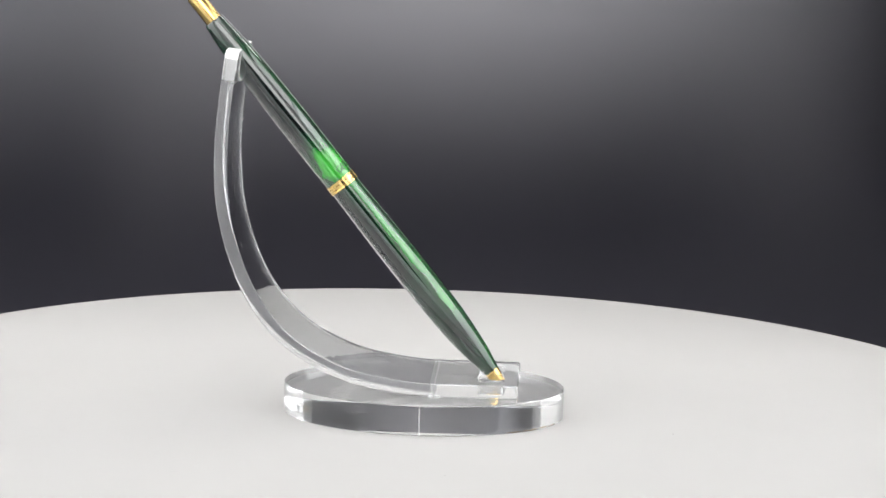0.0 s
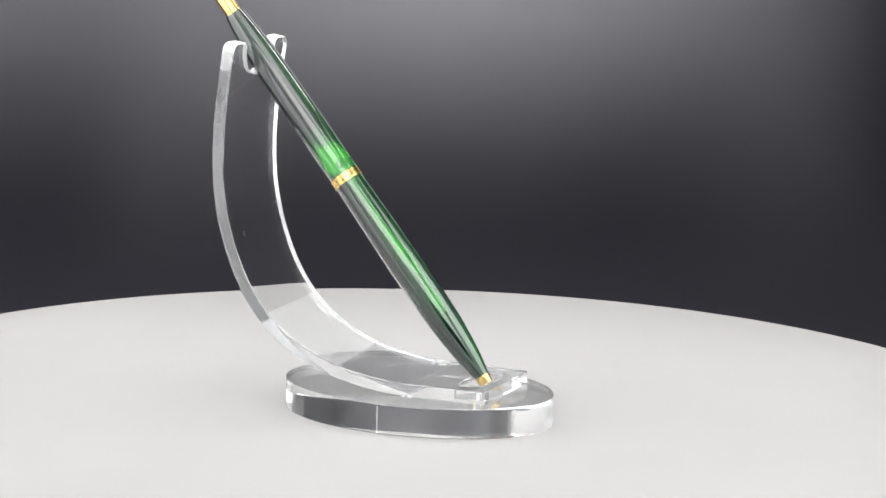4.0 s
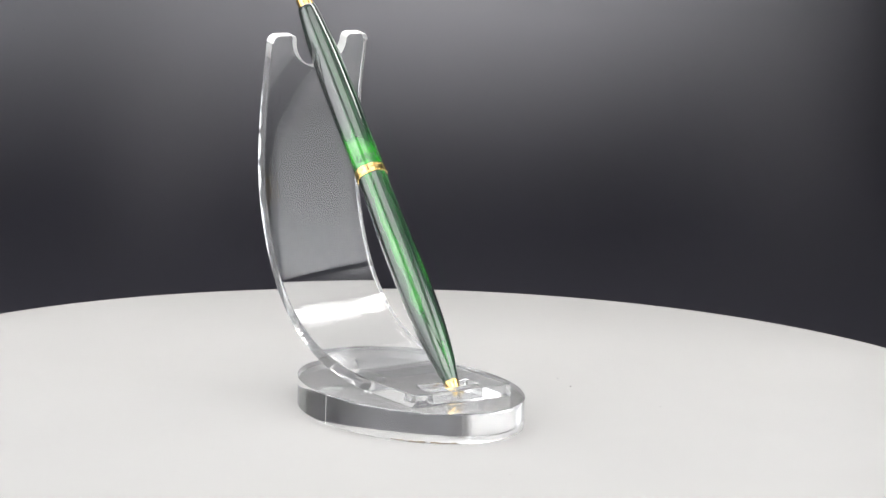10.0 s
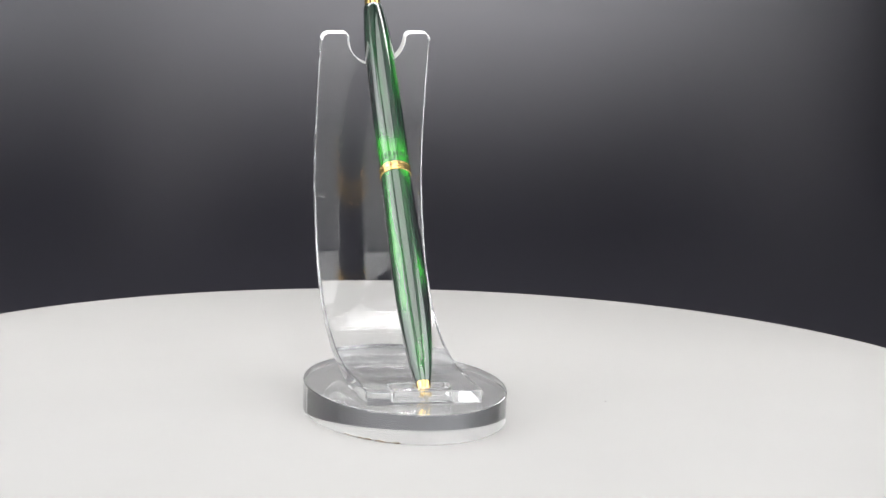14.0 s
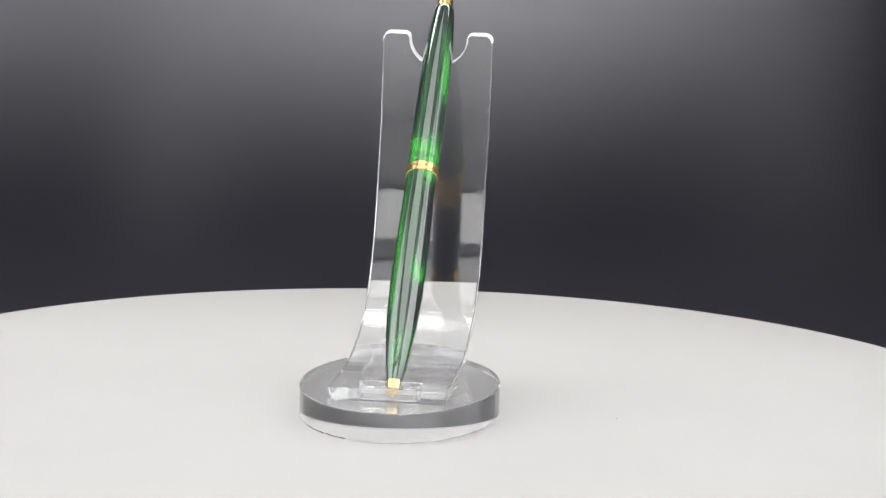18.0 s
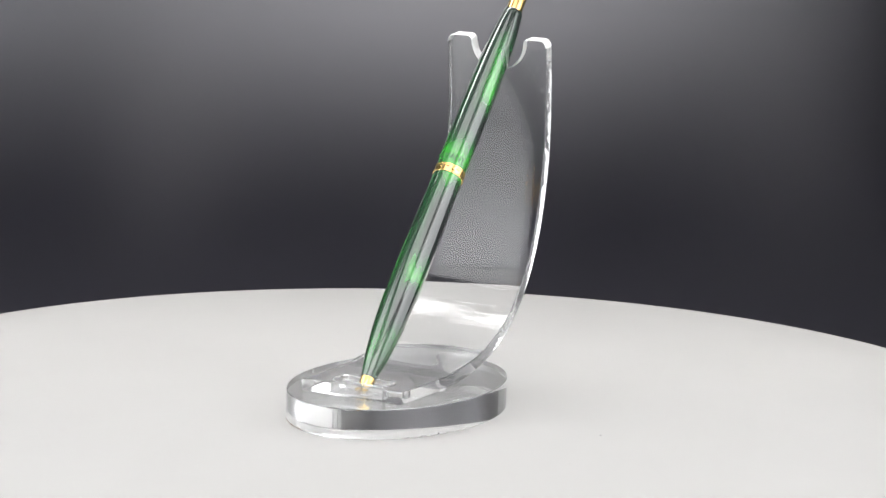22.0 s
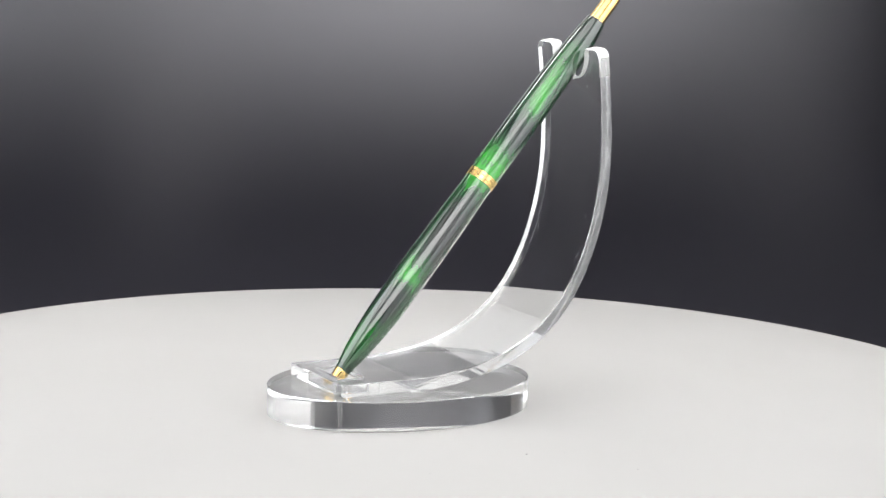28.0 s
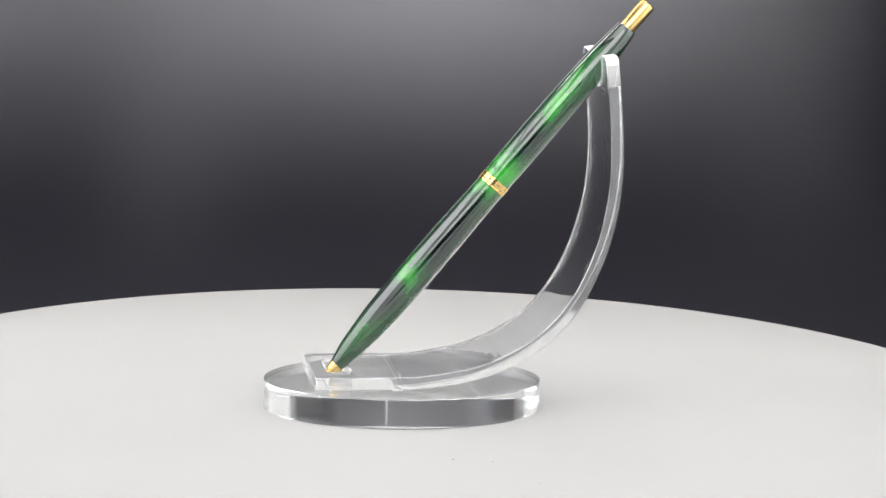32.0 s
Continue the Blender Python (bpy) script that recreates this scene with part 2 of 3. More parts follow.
def photo_box():
    """Unseen white fabric box round the turntable, with an opening in its front for the camera."""
    root = new("photo_box")
    tagged(root, "white fabric photo box with self-glowing panels, greyed rear and open front", "photo box")
    root.location = (0, 0, -0.0635)
    W, Y0, Y1, H = 0.36, -0.42, 0.50, 0.50
    # several panels glow though they are no lamps; rear ones greyed to darken reflections
    cloth = {"side_panel": CLOTH_GLOW, "rear_side_panel": GREY_FABRIC, "back_panel": CLOTH_GLOW, "top_panel": WHITE_FABRIC, "rear_top_panel": GREY_FABRIC, "rear_edge_panel": GREY_FABRIC, "front_panel": WHITE_FABRIC, "front_header": CLOTH_GLOW, "front_apron": CLOTH_GLOW, "dark_strip": BLACK_FABRIC}
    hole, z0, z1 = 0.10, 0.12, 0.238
    # the thin black strip across the front is added only to mirror in the acrylic
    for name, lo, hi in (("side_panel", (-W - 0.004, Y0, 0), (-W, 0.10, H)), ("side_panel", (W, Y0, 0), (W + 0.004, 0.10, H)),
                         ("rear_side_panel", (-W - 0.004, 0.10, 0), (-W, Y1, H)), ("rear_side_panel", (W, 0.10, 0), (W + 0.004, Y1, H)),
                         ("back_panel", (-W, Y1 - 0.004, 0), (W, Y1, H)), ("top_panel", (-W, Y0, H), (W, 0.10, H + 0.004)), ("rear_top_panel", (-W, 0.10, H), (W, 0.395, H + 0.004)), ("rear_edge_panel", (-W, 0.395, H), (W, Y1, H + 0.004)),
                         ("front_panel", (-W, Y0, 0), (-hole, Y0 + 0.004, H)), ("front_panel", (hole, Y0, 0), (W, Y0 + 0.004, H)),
                         ("front_apron", (-hole, Y0, 0), (hole, Y0 + 0.004, z0)), ("dark_strip", (-W + 0.001, Y0 + 0.005, 0.034), (W - 0.001, Y0 + 0.007, 0.043)), ("front_header", (-hole, Y0, z1), (hole, Y0 + 0.004, H))):
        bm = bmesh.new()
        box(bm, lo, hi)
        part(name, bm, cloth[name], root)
    return root


photo_box()


# ---- overhead lamp ----
def studio_lamp():
    root = new("studio_lamp")
    root.matrix_world = pose(0.0, -0.18, 0.395, 0, 0, 24)
    tagged(root, "white overhead light panel with three bright tubes", "lamp")
    w, d = 0.13, 0.185
    bm = bmesh.new()
    box(bm, (-w, -d, 0.004), (w, d, 0.006))
    part("diffuser", bm, DIFFUSER, root)
    for lo, hi in (((-w - 0.02, -d - 0.02, 0), (-w, d + 0.02, 0.04)), ((w, -d - 0.02, 0), (w + 0.02, d + 0.02, 0.04)),
                   ((-w, -d - 0.02, 0), (w, -d, 0.04)), ((-w, d, 0), (w, d + 0.02, 0.04))):
        part("frame", bevelled_box(lo, hi, 0.003), BLACK_PLASTIC, root)
    bm = bmesh.new()
    box(bm, (-w, -d, 0.03), (w, d, 0.036))
    part("back_plate", bm, BLACK_PLASTIC, root)
    for x in (-0.075, 0.0, 0.075):
        bm = lathe([(0, -0.175), (0.006, -0.175), (0.006, 0.175), (0, 0.175)], 16)
        bmesh.ops.rotate(bm, verts=bm.verts, cent=(0, 0, 0), matrix=Matrix.Rotation(math.pi / 2, 3, "X"))
        bmesh.ops.translate(bm, verts=bm.verts, vec=(x, 0, -0.012))
        part("tube", bm, TUBE, root)
    # unseen black flag, added behind the tubes to keep their light off the backdrop
    part("flag", bevelled_box((-0.14, 0.207, -0.05), (0.14, 0.210, 0.03), 0.001), BLACK_FABRIC, root, "unseen black card added to keep light off the backdrop")
    return root


studio_lamp()


def fill_lamp(x, y, w, d, drop, light, fore=0.0):
    """An unseen fill lamp added beside the main one, with a blocker that keeps its light off the backdrop and one that
    keeps it off the pen.
    """
    root = new("fill_lamp")
    root.location = (x, y, 0.395)
    tagged(root, "unseen flat overhead fill lamp with an added black light blocker", "lamp", "top lamps")
    part("housing", bevelled_box((-w, -d, 0.006), (w, d, 0.03), 0.003), BLACK_PLASTIC, root)
    part("diffuser", bevelled_box((-w + 0.003, -d + 0.003, 0.0), (w - 0.003, d - 0.003, 0.0058), 0.002), light, root)
    part("blocker", bevelled_box((-w, d + 0.0002, -drop), (w, d + 0.003, 0.03), 0.001), BLACK_PLASTIC, root)
    if fore:
        part("blocker", bevelled_box((-w, -d - 0.003, -fore), (w, -d - 0.0002, 0.03), 0.001), BLACK_PLASTIC, root)


# added fill: rear three brighten the far plate, front pair evens the acrylic's reflections
fill_lamp(0.25, 0.135, 0.045, 0.05, 0.15, REAR_FILL, 0.135)
fill_lamp(0.03, 0.135, 0.17, 0.05, 0.15, REAR_FILL, 0.108)
fill_lamp(-0.24, 0.135, 0.085, 0.05, 0.15, REAR_FILL, 0.135)
fill_lamp(0.295, -0.17, 0.05, 0.15, 0.12, SIDE_FILL)
fill_lamp(-0.29, -0.17, 0.05, 0.15, 0.05, SIDE_FILL)


def front_lamp(x, z, w, h):
    """A flat lamp high on the inside of the front, over the opening."""
    root = new("front_lamp")
    root.location = (x, -0.412, z)
    tagged(root, "flat white lamp hung above the photo box opening", "lamp")
    part("housing", bevelled_box((-w, 0, -h), (w, 0.012, h), 0.003), BLACK_PLASTIC, root)
    part("diffuser", bevelled_box((-w + 0.004, 0.0122, -h + 0.004), (w - 0.004, 0.017, h - 0.004), 0.002), FRONT_BAR, root)


front_lamp(-0.005, 0.288, 0.18, 0.110)


def side_lamp(x, turn, blocker):
    """A large flat lamp before a side of the box."""
    root = new("side_lamp")
    root.matrix_world = pose(x, -0.15, 0.19, 0, 0, turn)
    tagged(root, "large flat white lamp along the photo box side", "lamp", "side lamps")
    part("housing", bevelled_box((-0.205, 0.006, -0.205), (0.205, 0.016, 0.205), 0.003), WHITE_FABRIC, root)
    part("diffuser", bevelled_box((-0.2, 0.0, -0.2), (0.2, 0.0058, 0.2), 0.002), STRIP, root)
    # unseen black board, added on one lamp to darken the backdrop's right side
    if blocker:
        part("blocker", bevelled_box((-0.212, -blocker, -0.205), (-0.208, 0.016, 0.205), 0.001), BLACK_PLASTIC, root, "black light blocker added on its rear edge")


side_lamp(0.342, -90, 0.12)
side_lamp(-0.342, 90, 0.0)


# ---- turntable ----
def turntable():
    root = new("turntable")
    tagged(root, "round white satin display turntable, turning slowly", "turntable")
    e, R = 0.0012, TABLE_R
    rings = [(R - 0.004, -0.010), (R, -0.008)]
    rings += [(R - e + e * math.cos(a), -e + e * math.sin(a)) for a in np.linspace(0, math.pi / 2, 6)]
    plate = part("plate", lathe(rings, 256), WHITE_PLATE, root)
    part("pedestal", lathe([(0.10, -0.058), (0.102, -0.056), (0.10, -0.012), (0.09, -0.0102)], 96), BLACK_PLASTIC, root)
    part("foot_ring", lathe([(0.115, -0.0600), (0.116, -0.0595), (0.116, -0.0582), (0.112, -0.0581)], 96), BLACK_PLASTIC, root)
    rng = random.Random(5)
    for x, y, size in ((-2.26, 55.3, 0.36), (30, 62, 0.12), (-58, 20, 0.14), (12, -70, 0.12), (70, -18, 0.12), (-20, 80, 0.14), (-12, 58, 0.16)):
        bm = bmesh.new()
        fleck(bm, Vector((x * MM, y * MM, 0.00002)), Vector((1, 0, 0)), Vector((0, 0.6, 0)), size * MM, 0.0001, rng)
        part("dust_speck", bm, GREY_DUST, plate)
    return root


# ---- acrylic stand ----
STAND = Vector((2.86, -3.42, 0.0)) * MM
OVAL = (37.9 * MM, 26.95 * MM)
BASE_H = 8.12 * MM
SHEET = 3.5 * MM
HALF = 15.65 * MM
# outer line of the bent sheet, from the toe of the foot to the top, in mm (x, z)
SPINE = [(28.5, 8.12), (18, 8.12), (9, 8.12), (4, 8.12), (-2, 8.5), (-9, 9.55), (-16.2, 11.0), (-24.3, 14.2), (-32.4, 18.95), (-39.5, 25.6), (-45.3, 34.3), (-49.8, 45.3), (-52.5, 57), (-53.3, 69), (-52.5, 83), (-51.1, 94), (-50.5, 98.6)]


def spine_curve():
    """Smooth curve through the spine: points and arc lengths."""
    pts = [Vector((x, z)) * MM for x, z in SPINE]
    pts = [pts[0] * 2 - pts[1]] + pts + [pts[-1] * 2 - pts[-2]]
    out = []
    for a, b, c, d in zip(pts, pts[1:], pts[2:], pts[3:]):
        for k in range(12):
            s = k / 12
            out.append(0.5 * ((2 * b) + (c - a) * s + (2 * a - 5 * b + 4 * c - d) * s * s + (3 * b - a - 3 * c + d) * s ** 3))
    out.append(pts[-2])
    # even out small kinks
    for _ in range(30):
        out = [out[0]] + [(p + 2 * q + r) / 4 for p, q, r in zip(out, out[1:], out[2:])] + [out[-1]]
    length = [0.0]
    for p, q in zip(out, out[1:]):
        length.append(length[-1] + (q - p).length)
    return np.array([tuple(p) for p in out]), np.array(length)


GLUED = 22.0 * MM                                  # length of the foot that is bonded to the base
SP, SL = spine_curve()
TOTAL = float(SL[-1])
TX, TZ = np.gradient(SP[:, 0], SL), np.gradient(SP[:, 1], SL)


def bend(v, s, off):
    """Sheet coordinates (across, along, depth from the outer face) to the stand's space."""
    x, z = np.interp(s, SL, SP[:, 0]), np.interp(s, SL, SP[:, 1])
    tx, tz = np.interp(s, SL, TX), np.interp(s, SL, TZ)
    n = math.hypot(tx, tz)
    if s <= GLUED + 1e-7:
        x, z, tx, tz, n = SP[0, 0] - s, BASE_H, -1.0, 0.0, 1.0
    lean = 0.024 * max(0.0, z - 55 * MM)
    return Vector((x + tz / n * off, v + lean, z - tx / n * off)) - Vector((STAND.x, 0, 0))


def ripple(v, s):
    """Unevenness of the hollow face: a slow wave all over, orange peel where the sheet was heated, ridges in the bend."""
    up = TOTAL - s
    slow = 0.022 * MM * noise.noise(Vector((v * 45, s * 38, 2.3)))
    zone = min(1.0, max(0.0, (up - 12 * MM) / (9 * MM))) * min(1.0, max(0.0, (62 * MM - up) / (30 * MM)))
    peel = 0.045 * MM * zone * noise.noise(Vector((v * 300, s * 640 + v * 70, 7.1)))
    # fine cross ridges where it was bent round the former
    u = s / MM
    bent = math.exp(-((u - 58) / 9) ** 4)
    drift = noise.noise(Vector((v * 25, s * 60, 5.7)))
    ridge = 0.02 * MM * bent * (0.75 + 0.5 * noise.noise(Vector((v * 60, s * 150, 1.9)))) * math.sin(2 * math.pi * u / 1.9 + 3.2 * drift + v * 40)
    ridge *= min(1.0, max(0.0, (HALF - abs(v)) / (3 * MM) - 0.15))
    return (slow + peel + ridge) * min(1.0, max(0.0, (s - GLUED) / (12 * MM)))


def arc(cx, cy, r, a0, a1, n):
    return [(cx + r * math.cos(radians(a0 + (a1 - a0) * k / n)), cy + r * math.sin(radians(a0 + (a1 - a0) * k / n))) for k in range(n + 1)]


def cradle_outline():
    h, T = HALF / MM, TOTAL / MM
    c, r = 0.25, 8.1                                   # notch centre across, and radius
    out = arc(h - 1.2, 1.2, 1.2, -90, 0, 5) + arc(h - 2.2, T - 2.2, 2.2, 0, 90, 7)
    out += arc(c + r + 1.6, T - 1.6, 1.6, 90, 170, 6)
    out += arc(c, T - 1.3, r, 0, -180, 28)
    out += arc(c - r - 1.6, T - 1.6, 1.6, 10, 90, 6)
    out += arc(-h + 2.2, T - 2.2, 2.2, 90, 180, 7) + arc(-h + 1.2, 1.2, 1.2, 180, 270, 5)
    return out


SLOT = arc(7.2, 9.6, 1.0, 0, 90, 4) + arc(-7.2, 9.6, 1.0, 90, 180, 4) + arc(-7.2, 5.2, 1.0, 180, 270, 4) + arc(7.2, 5.2, 1.0, 270, 360, 4)


def cradle(parent):
    slot = SLOT
    flat = bmesh.new()
    edges = []
    for loop in (cradle_outline(), slot):
        vs = [flat.verts.new((x * MM, y * MM, 0)) for x, y in loop]
        edges += [flat.edges.new((vs[k], vs[(k + 1) % len(vs)])) for k in range(len(vs))]
    bmesh.ops.triangle_fill(flat, use_beauty=True, edges=edges)
    # the plain stretch between slot and notch becomes an even grid
    lo, hi = 12.0 * MM, TOTAL - 10.3 * MM
    for s in (lo, hi):
        bmesh.ops.bisect_plane(flat, geom=flat.verts[:] + flat.edges[:] + flat.faces[:], dist=1e-8, plane_co=(0, s, 0), plane_no=(0, 1, 0))
    bmesh.ops.dissolve_faces(flat, faces=[f for f in flat.faces if lo < f.calc_center_median().y < hi])
    for k in range(-15, 16):
        bmesh.ops.bisect_plane(flat, geom=flat.verts[:] + flat.edges[:] + flat.faces[:], dist=1e-8, plane_co=((k + 0.07) * MM, 0, 0), plane_no=(1, 0, 0))
    s = 12.4 * MM
    while s < TOTAL - 10 * MM:
        bmesh.ops.bisect_plane(flat, geom=flat.verts[:] + flat.edges[:] + flat.faces[:], dist=1e-8, plane_co=(0, s, 0), plane_no=(0, 1, 0))
        fine = 47 * MM < s < 69 * MM
        s += (0.26 if fine else 0.36 if TOTAL - 62 * MM < s < TOTAL - 12 * MM else 1.0) * MM
    flat.verts.index_update()
    # outward direction at the rim
    push = {}
    rim = [e for e in flat.edges if len(e.link_faces) == 1]
    for e in rim:
        f = e.link_faces[0]
        a, b = e.verts
        mid = (a.co + b.co) / 2
        n = Vector((b.co.y - a.co.y, a.co.x - b.co.x, 0)).normalized()
        if n.dot(f.calc_center_median() - mid) > 0:
            n = -n
        for v in e.verts:
            push.setdefault(v.index, []).append(n)
    cut = 0.22 * MM
    bm = bmesh.new()
    rows = {}
    for v in flat.verts:
        if v.index in push:
            n = sum(push[v.index], Vector()).normalized() * cut
            i, o = v.co - n, v.co
            rows[v.index] = [bm.verts.new(bend(*p)) for p in ((i.x, i.y, 0), (o.x, o.y, cut), (o.x, o.y, SHEET - cut), (i.x, i.y, SHEET + ripple(i.x, i.y)))]
        else:
            rows[v.index] = [bm.verts.new(bend(v.co.x, v.co.y, 0)), None, None, bm.verts.new(bend(v.co.x, v.co.y, SHEET + ripple(v.co.x, v.co.y)))]
    for f in flat.faces:
        for k in (0, 3):
            if k == 0 and f.calc_center_median().y < GLUED:
                continue
            bm.faces.new([rows[v.index][k] for v in (f.verts if k else reversed(f.verts))])
    for e in rim:
        a, b = rows[e.verts[0].index], rows[e.verts[1].index]
        for k in range(3):
            frosted = min(e.verts[0].co.y, e.verts[1].co.y) > TOTAL - 9.7 * MM
            bm.faces.new((a[k], b[k], b[k + 1], a[k + 1])).material_index = 2 if frosted else 1
    flat.free()
    return part("cradle", bm, [ACRYLIC_SHEET, ACRYLIC_EDGE, FROSTED], parent, "bent clear acrylic strip with a notch and a foot slot", 25)


def acrylic_stand():
    root = new("pen_stand")
    tagged(root, "clear acrylic pen stand with oval base on the turntable", "pen stand")
    b, H, z0 = 0.16 * MM, BASE_H, 0.10 * MM
    a0, b0 = OVAL
    rings = [(a0 - b, z0), (a0, z0 + b), (a0, H - b), (a0 - b, H)]
    bm = lathe([(r, z) for r, z in rings], 200, 1.0, 1.0)
    for v in bm.verts:
        v.co.y *= b0 / a0
    bm.normal_update()
    for f in bm.faces:
        f.material_index = 1 if abs(f.normal.z) < 0.3 else 0
    # the foot is bonded to the base: no surface between them
    top = max(bm.faces, key=lambda f: f.calc_center_median().z)
    ring = list(top.edges)
    bmesh.ops.delete(bm, geom=[top], context="FACES_ONLY")
    h, c = HALF / MM, 0.22
    outline = arc(-h + 1.2, 1.2, 1.2 - c, 180, 270, 5) + arc(h - 1.2, 1.2, 1.2 - c, -90, 0, 5) + [(h - c, GLUED / MM), (-h + c, GLUED / MM)]
    hole = arc(7.2, 9.6, 1 + c, 0, 90, 4) + arc(-7.2, 9.6, 1 + c, 90, 180, 4) + arc(-7.2, 5.2, 1 + c, 180, 270, 4) + arc(7.2, 5.2, 1 + c, 270, 360, 4)
    loops = [[bm.verts.new(((SP[0, 0] - w * MM) - STAND.x, v * MM, H)) for v, w in loop] for loop in (outline, hole)]
    ring += [bm.edges.new((loops[0][k - 1], loops[0][k])) for k in range(len(loops[0]))]
    bmesh.ops.triangle_fill(bm, use_beauty=True, edges=ring)
    bm.faces.new(loops[1])
    base = part("base", bm, [ACRYLIC, ACRYLIC_CUT], root, "thick oval clear acrylic base")
    sheet = cradle(root)
    base.visible_shadow = sheet.visible_shadow = False      # clear panes let the light through
    rng = random.Random(11)
    # flaw line down the side of the base, and chips along its upper edge
    bm = bmesh.new()
    for k in range(9):
        z = (0.5 + k * 0.82) * MM
        y = -math.sqrt(max(0, 1 - (0.31 * MM / a0) ** 2)) * b0
        fleck(bm, Vector(((0.31 + rng.uniform(-0.08, 0.08)) * MM, y + 0.00003, z)), Vector((1, 0, 0)) * 0.35, Vector((0, 0, 1)), 0.55 * MM, 0.00003, rng)
    part("flaw_line", bm, CHIP, base, "whitish vertical flaw in the cut edge")
    bm = bmesh.new()
    for k in range(320):
        a = rng.uniform(0, 2 * math.pi)
        n = Vector((math.cos(a) / a0, math.sin(a) / b0, 0)).normalized()
        p = Vector((math.cos(a) * a0, math.sin(a) * b0, H - rng.uniform(0.12, 0.42) * MM)) - n * 0.00003
        fleck(bm, p, Vector((0, 0, 1)).cross(n), Vector((0, 0, 1)) * 0.5, rng.choice((0.05, 0.06, 0.08, 0.11, 0.16)) * MM, 0.00006, rng)
    tagged(part("edge_chips", bm, CHIP, base, "fine white chips along the sawn edge"), kind="stuff")
    # squeezed-out cement where the strip leaves the base
    for side in (-1, 1):
        bm = bmesh.new()
        for k in range(7):
            fleck(bm, Vector((SP[0, 0] - STAND.x - GLUED + rng.uniform(-2.2, 1.2) * MM, side * (HALF - rng.uniform(-0.25, 0.5) * MM), H + 0.00002)), Vector((1, 0, 0)), Vector((0, 0.6, 0)), rng.uniform(0.25, 0.6) * MM, 0.0003, rng)
        part("cement_bead", bm, FROSTED, sheet, "whitish bead of squeezed-out cement")
    for k in range(40):
        old = k < 24
        a = radians(rng.uniform(-56, -20) if old else rng.uniform(40, 78))
        n = Vector((math.cos(a) / a0, math.sin(a) / b0, 0)).normalized()
        bm = bmesh.new()
        wide, tall = (rng.uniform(0.5, 1.4), 0.17) if old else (rng.uniform(0.1, 0.45), 0.5)
        fleck(bm, Vector((math.cos(a) * a0, math.sin(a) * b0, rng.uniform(0.34, 0.5) * MM)), Vector((0, 0, 1)).cross(n), Vector((0, 0, 1)) * tall, wide * MM, 0.00004, rng)
        part("residue", bm, RESIDUE if old else GREY_DUST, base, "brownish residue at the lower edge" if old else "")
    # motes, fibres and scratches on the hollow face of the cradle: across, height (mm), length, turn, bow
    for v, z, size, turn, bow in ((-14.3, 93.8, 1.1, 40, 0.2), (-8.9, 93.5, 0.9, 70, 0.2), (-12.8, 84.7, 0.4, 0, 0), (-13.9, 58.1, 1.0, 50, 0.1), (-6.7, 59.2, 0.5, 10, 0),
                                  (-8.8, 45.0, 1.5, 80, 0.8), (-6.5, 43.7, 0.4, 0, 0), (12.5, 74.0, 0.6, 30, 0.1), (12.0, 51.0, 1.3, -40, 0.3), (15.4, 76.8, 1.4, 35, 0.2),
                                  (-2.5, 70.0, 0.4, 0, 0), (6.0, 62.0, 0.35, 0, 0), (9.0, 88.0, 0.5, 60, 0.1), (-10.5, 74.0, 0.35, 0, 0), (13.5, 40.0, 1.6, 80, 0.1), (3.5, 50.5, 0.4, 20, 0)):
        line = []
        for k in range(7):
            u = (k / 6 - 0.5) * size
            w = bow * (1 - (2 * k / 6 - 1) ** 2)
            c, d = math.cos(radians(turn)), math.sin(radians(turn))
            line.append(((v + u * c - w * d) * MM, (z + u * d + w * c) * MM))
        bm = bmesh.new()
        rows = []
        for k, (a, b) in enumerate(line):
            along = float(np.interp(b, SP[60:, 1], SL[60:]))
            half = 0.07 * MM * (1.0 if 0 < k < 6 else 0.4)
            rows.append([bm.verts.new(bend(a - half, along, SHEET + 0.00001)), bm.verts.new(bend(a, along, SHEET + 0.00008)), bm.verts.new(bend(a + half, along + half, SHEET + 0.00001))])
        for p, q in zip(rows, rows[1:]):
            for k in range(3):
                bm.faces.new((p[k], p[(k + 1) % 3], q[(k + 1) % 3], q[k]))
        bm.faces.new(rows[0])
        bm.faces.new(rows[-1][::-1])
        part("scratch" if size > 0.7 else "dust_mote", bm, CHIP, sheet)
    return root


# ---- pen ----
TIP = Vector((22.05, -2.5, 10.85)) * MM
AXIS = Vector((-78.0, 0.7, 93.9)).normalized()


def pen_frame():
    """Pen space: z up the barrel, x the upper side, y across."""
    up = Vector((AXIS.z, 0, -AXIS.x)).normalized()
    side = AXIS.cross(up).normalized()
    m = Matrix((up, side, AXIS)).transposed().to_4x4()
    return Matrix.Translation(TIP) @ m


def smooth_profile(points, n):
    s = np.array([p[0] for p in points], float)
    r = np.array([p[1] for p in points], float)
    out = []
    m = np.gradient(r, s)
    for t in np.linspace(s[0], s[-1], n):
        k = min(max(int(np.searchsorted(s, t)) - 1, 0), len(s) - 2)
        h = s[k + 1] - s[k]
        u = (t - s[k]) / h
        out.append(((2 * u ** 3 - 3 * u * u + 1) * r[k] + (u ** 3 - 2 * u * u + u) * h * m[k] + (3 * u * u - 2 * u ** 3) * r[k + 1] + (u ** 3 - u * u) * h * m[k + 1], t))
    return [(a * MM, b * MM) for a, b in out]


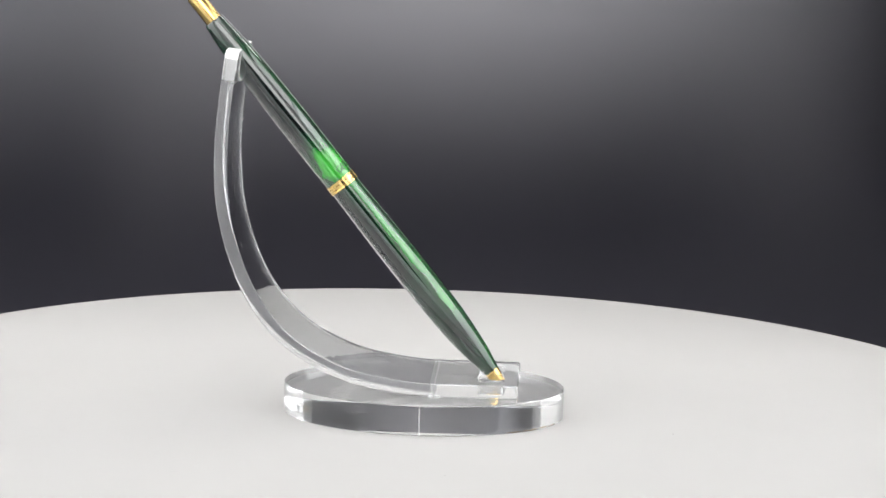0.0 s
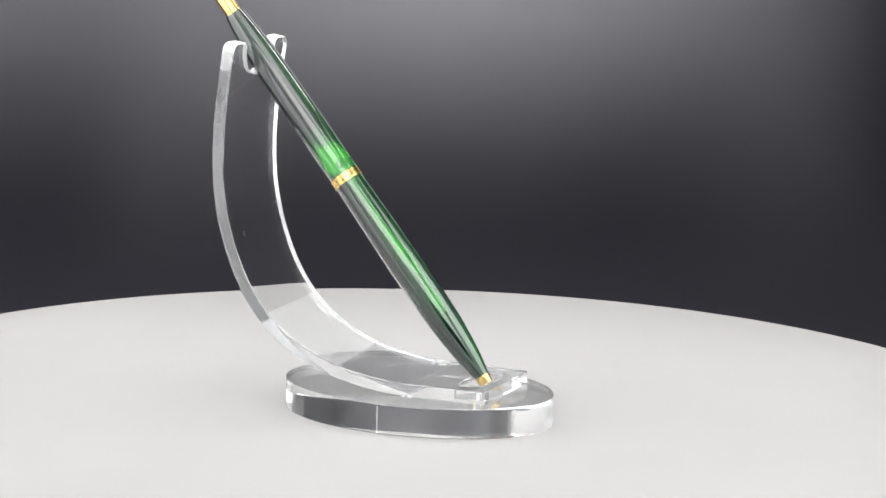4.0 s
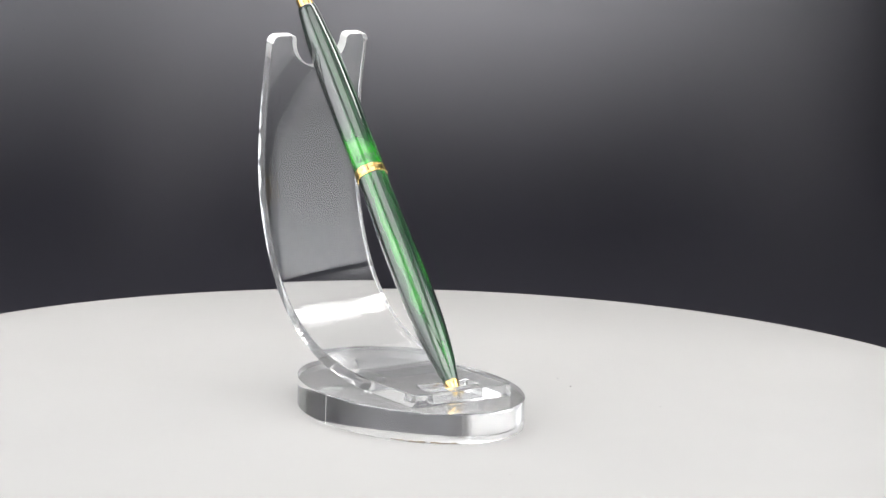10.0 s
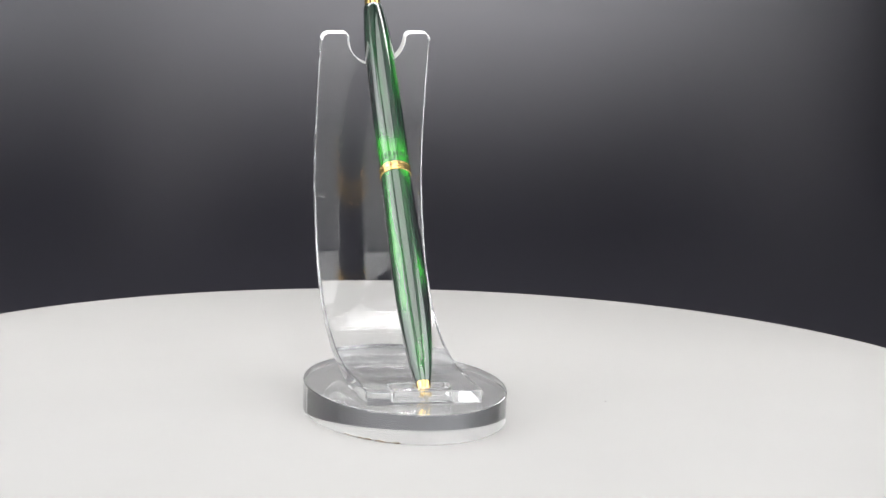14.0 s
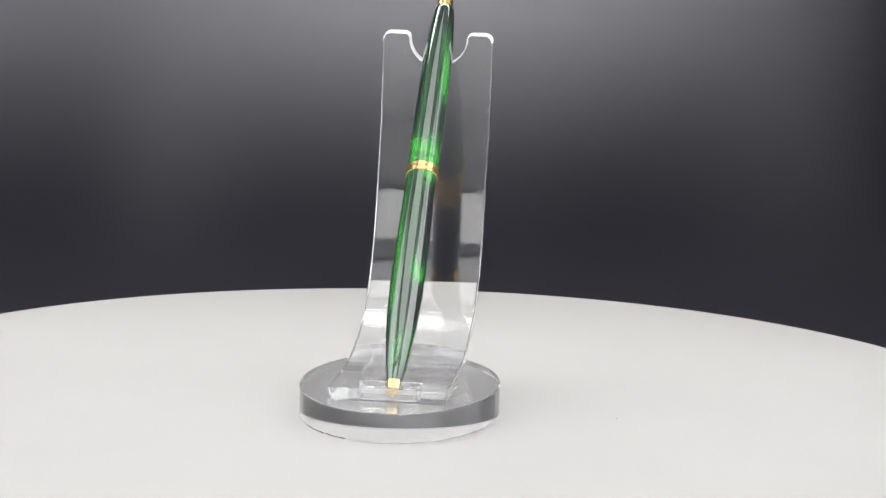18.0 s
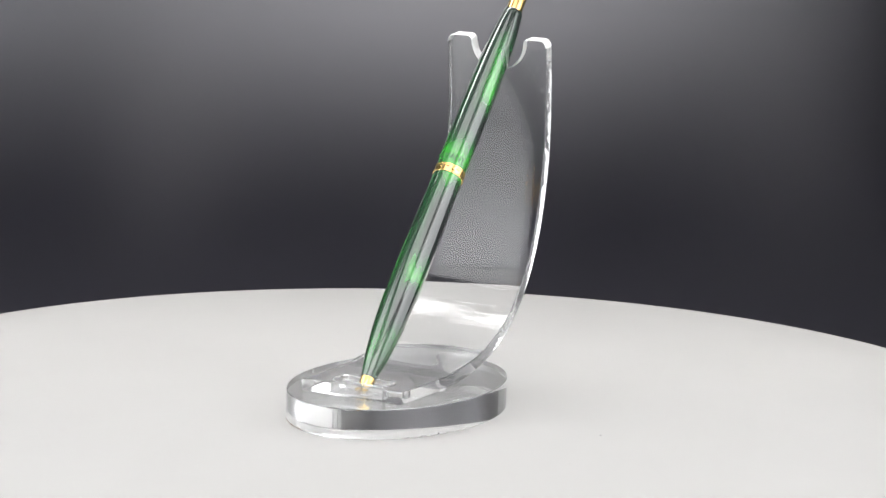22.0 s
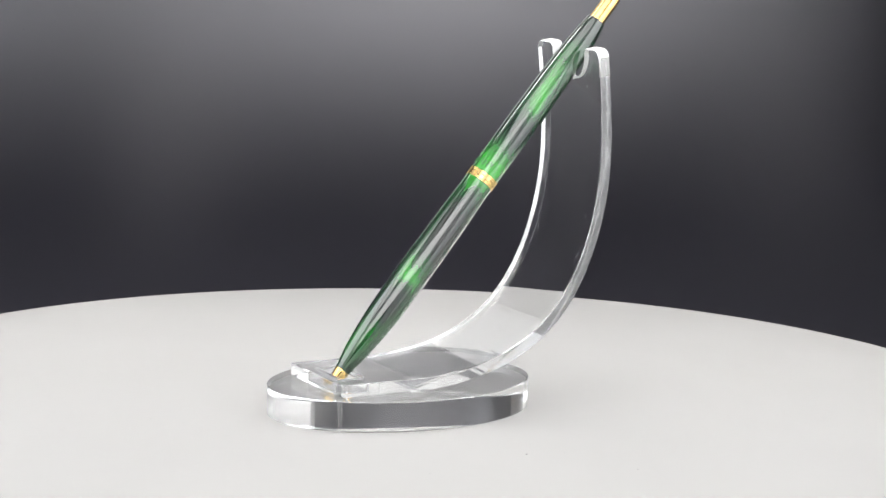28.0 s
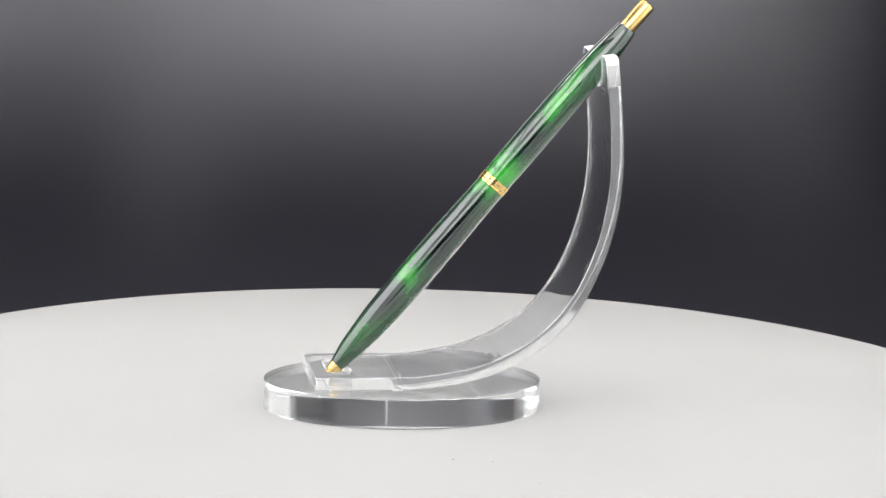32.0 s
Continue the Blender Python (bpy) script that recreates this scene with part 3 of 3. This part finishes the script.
def ballpoint_pen():
    root = new("ballpoint_pen")
    tagged(root, "marbled green ballpoint pen with gold trim, leaning in the acrylic stand", "pen")
    low = smooth_profile([(1.6, 2.05), (4, 2.55), (7, 3.1), (11.5, 3.65), (17, 4.15), (23, 4.45), (32, 4.62), (45, 4.55), (58, 4.32), (65.5, 4.15)], 60)
    part("barrel", lathe([(0, low[0][1])] + low + [(0, low[-1][1])], 96), GREEN, root, "marbled green lower barrel")
    cap = smooth_profile([(68.0, 4.2), (75, 4.32), (84, 4.4), (95, 4.33), (104, 4.15), (111, 3.82), (117, 3.35), (121.6, 2.82)], 50)
    upper = part("cap", lathe([(0, cap[0][1])] + cap + [(2.68 * MM, 121.9 * MM), (0, 121.9 * MM)], 96), GREEN, root, "marbled green upper barrel")
    # band with raised rims and engraved slots
    prof = [(4.22, 65.45), (4.42, 65.55), (4.42, 65.85), (4.34, 65.95), (4.34, 67.5), (4.42, 67.6), (4.42, 67.95), (4.22, 68.05)]
    band = part("band", lathe([(0, 65.45 * MM)] + [(r * MM, z * MM) for r, z in prof] + [(0, 68.05 * MM)], 96), GOLD, root, "gold ring with engraved slots")
    for k in range(9):
        for row, shift in ((66.35, 0.0), (67.05, 0.42)):
            a = 2 * math.pi * (k + shift) / 9
            bm = bevelled_box((4.30 * MM, -0.5 * MM, (row - 0.15) * MM), (4.352 * MM, 0.5 * MM, (row + 0.15) * MM), 0.00002, 1)
            bmesh.ops.rotate(bm, verts=bm.verts, cent=(0, 0, 0), matrix=Matrix.Rotation(a, 3, "Z"))
            part("slot", bm, GOLD_DARK, band)
    # gold nose, ball point, push button
    part("nose_cone", lathe([(0, 1.62 * MM), (2.06 * MM, 1.62 * MM), (2.08 * MM, 1.3 * MM), (1.82 * MM, -0.4 * MM), (1.52 * MM, -1.7 * MM), (1.2 * MM, -1.9 * MM), (0, -1.9 * MM)], 64), GOLD, root, "gold nose cone")
    part("point", lathe([(0, -1.8 * MM), (0.85 * MM, -1.88 * MM), (0.62 * MM, -2.5 * MM), (0.5 * MM, -2.8 * MM), (0.3 * MM, -3.0 * MM), (0, -3.08 * MM)], 32), STEEL, root, "steel ball point")
    button = [(2.25, 121.7), (2.25, 130.0)] + [(1.65 + 0.6 * math.cos(radians(a)), 130.0 + 0.6 * math.sin(radians(a))) for a in (15, 35, 55, 75, 90)]
    part("push_button", lathe([(0, 121.7 * MM)] + [(r * MM, z * MM) for r, z in button] + [(0, 130.65 * MM)], 64), GOLD, root, "gold push button")
    # engraved word above the band
    curve = bpy.data.curves.new("word", "FONT")
    curve.body, curve.size, curve.align_x, curve.space_character, curve.extrude = "GERMANY", 2.7 * MM, "CENTER", 1.05, 0.00004
    tmp = bpy.data.objects.new("word", curve)
    scene.collection.objects.link(tmp)
    bpy.context.view_layer.update()
    me = bpy.data.meshes.new_from_object(tmp.evaluated_get(bpy.context.evaluated_depsgraph_get()))
    bpy.data.objects.remove(tmp)
    R = 4.275 * MM
    for v in me.vertices:
        a = v.co.x * 0.8 / R
        d = R + v.co.z
        v.co = (d * math.cos(a), d * math.sin(a), v.co.y + 69.4 * MM)
    me.materials.append(ENGRAVE)
    word = new("lettering", me)
    word.parent = upper
    word["label"] = "engraved word GERMANY"
    return root


TABLE = turntable()
STAND_THING = acrylic_stand()
PEN = ballpoint_pen()


def motions():
    """Everything on the turntable turns with it, at one even speed."""
    for thing, rest in ((TABLE, Matrix()), (STAND_THING, Matrix.Translation(STAND)), (PEN, pen_frame())):
        walk(thing, [(0.5 * k, pose(0, 0, 0, 0, 0, START + SPEED * 0.5 * k) @ rest) for k in range(65)])


motions()
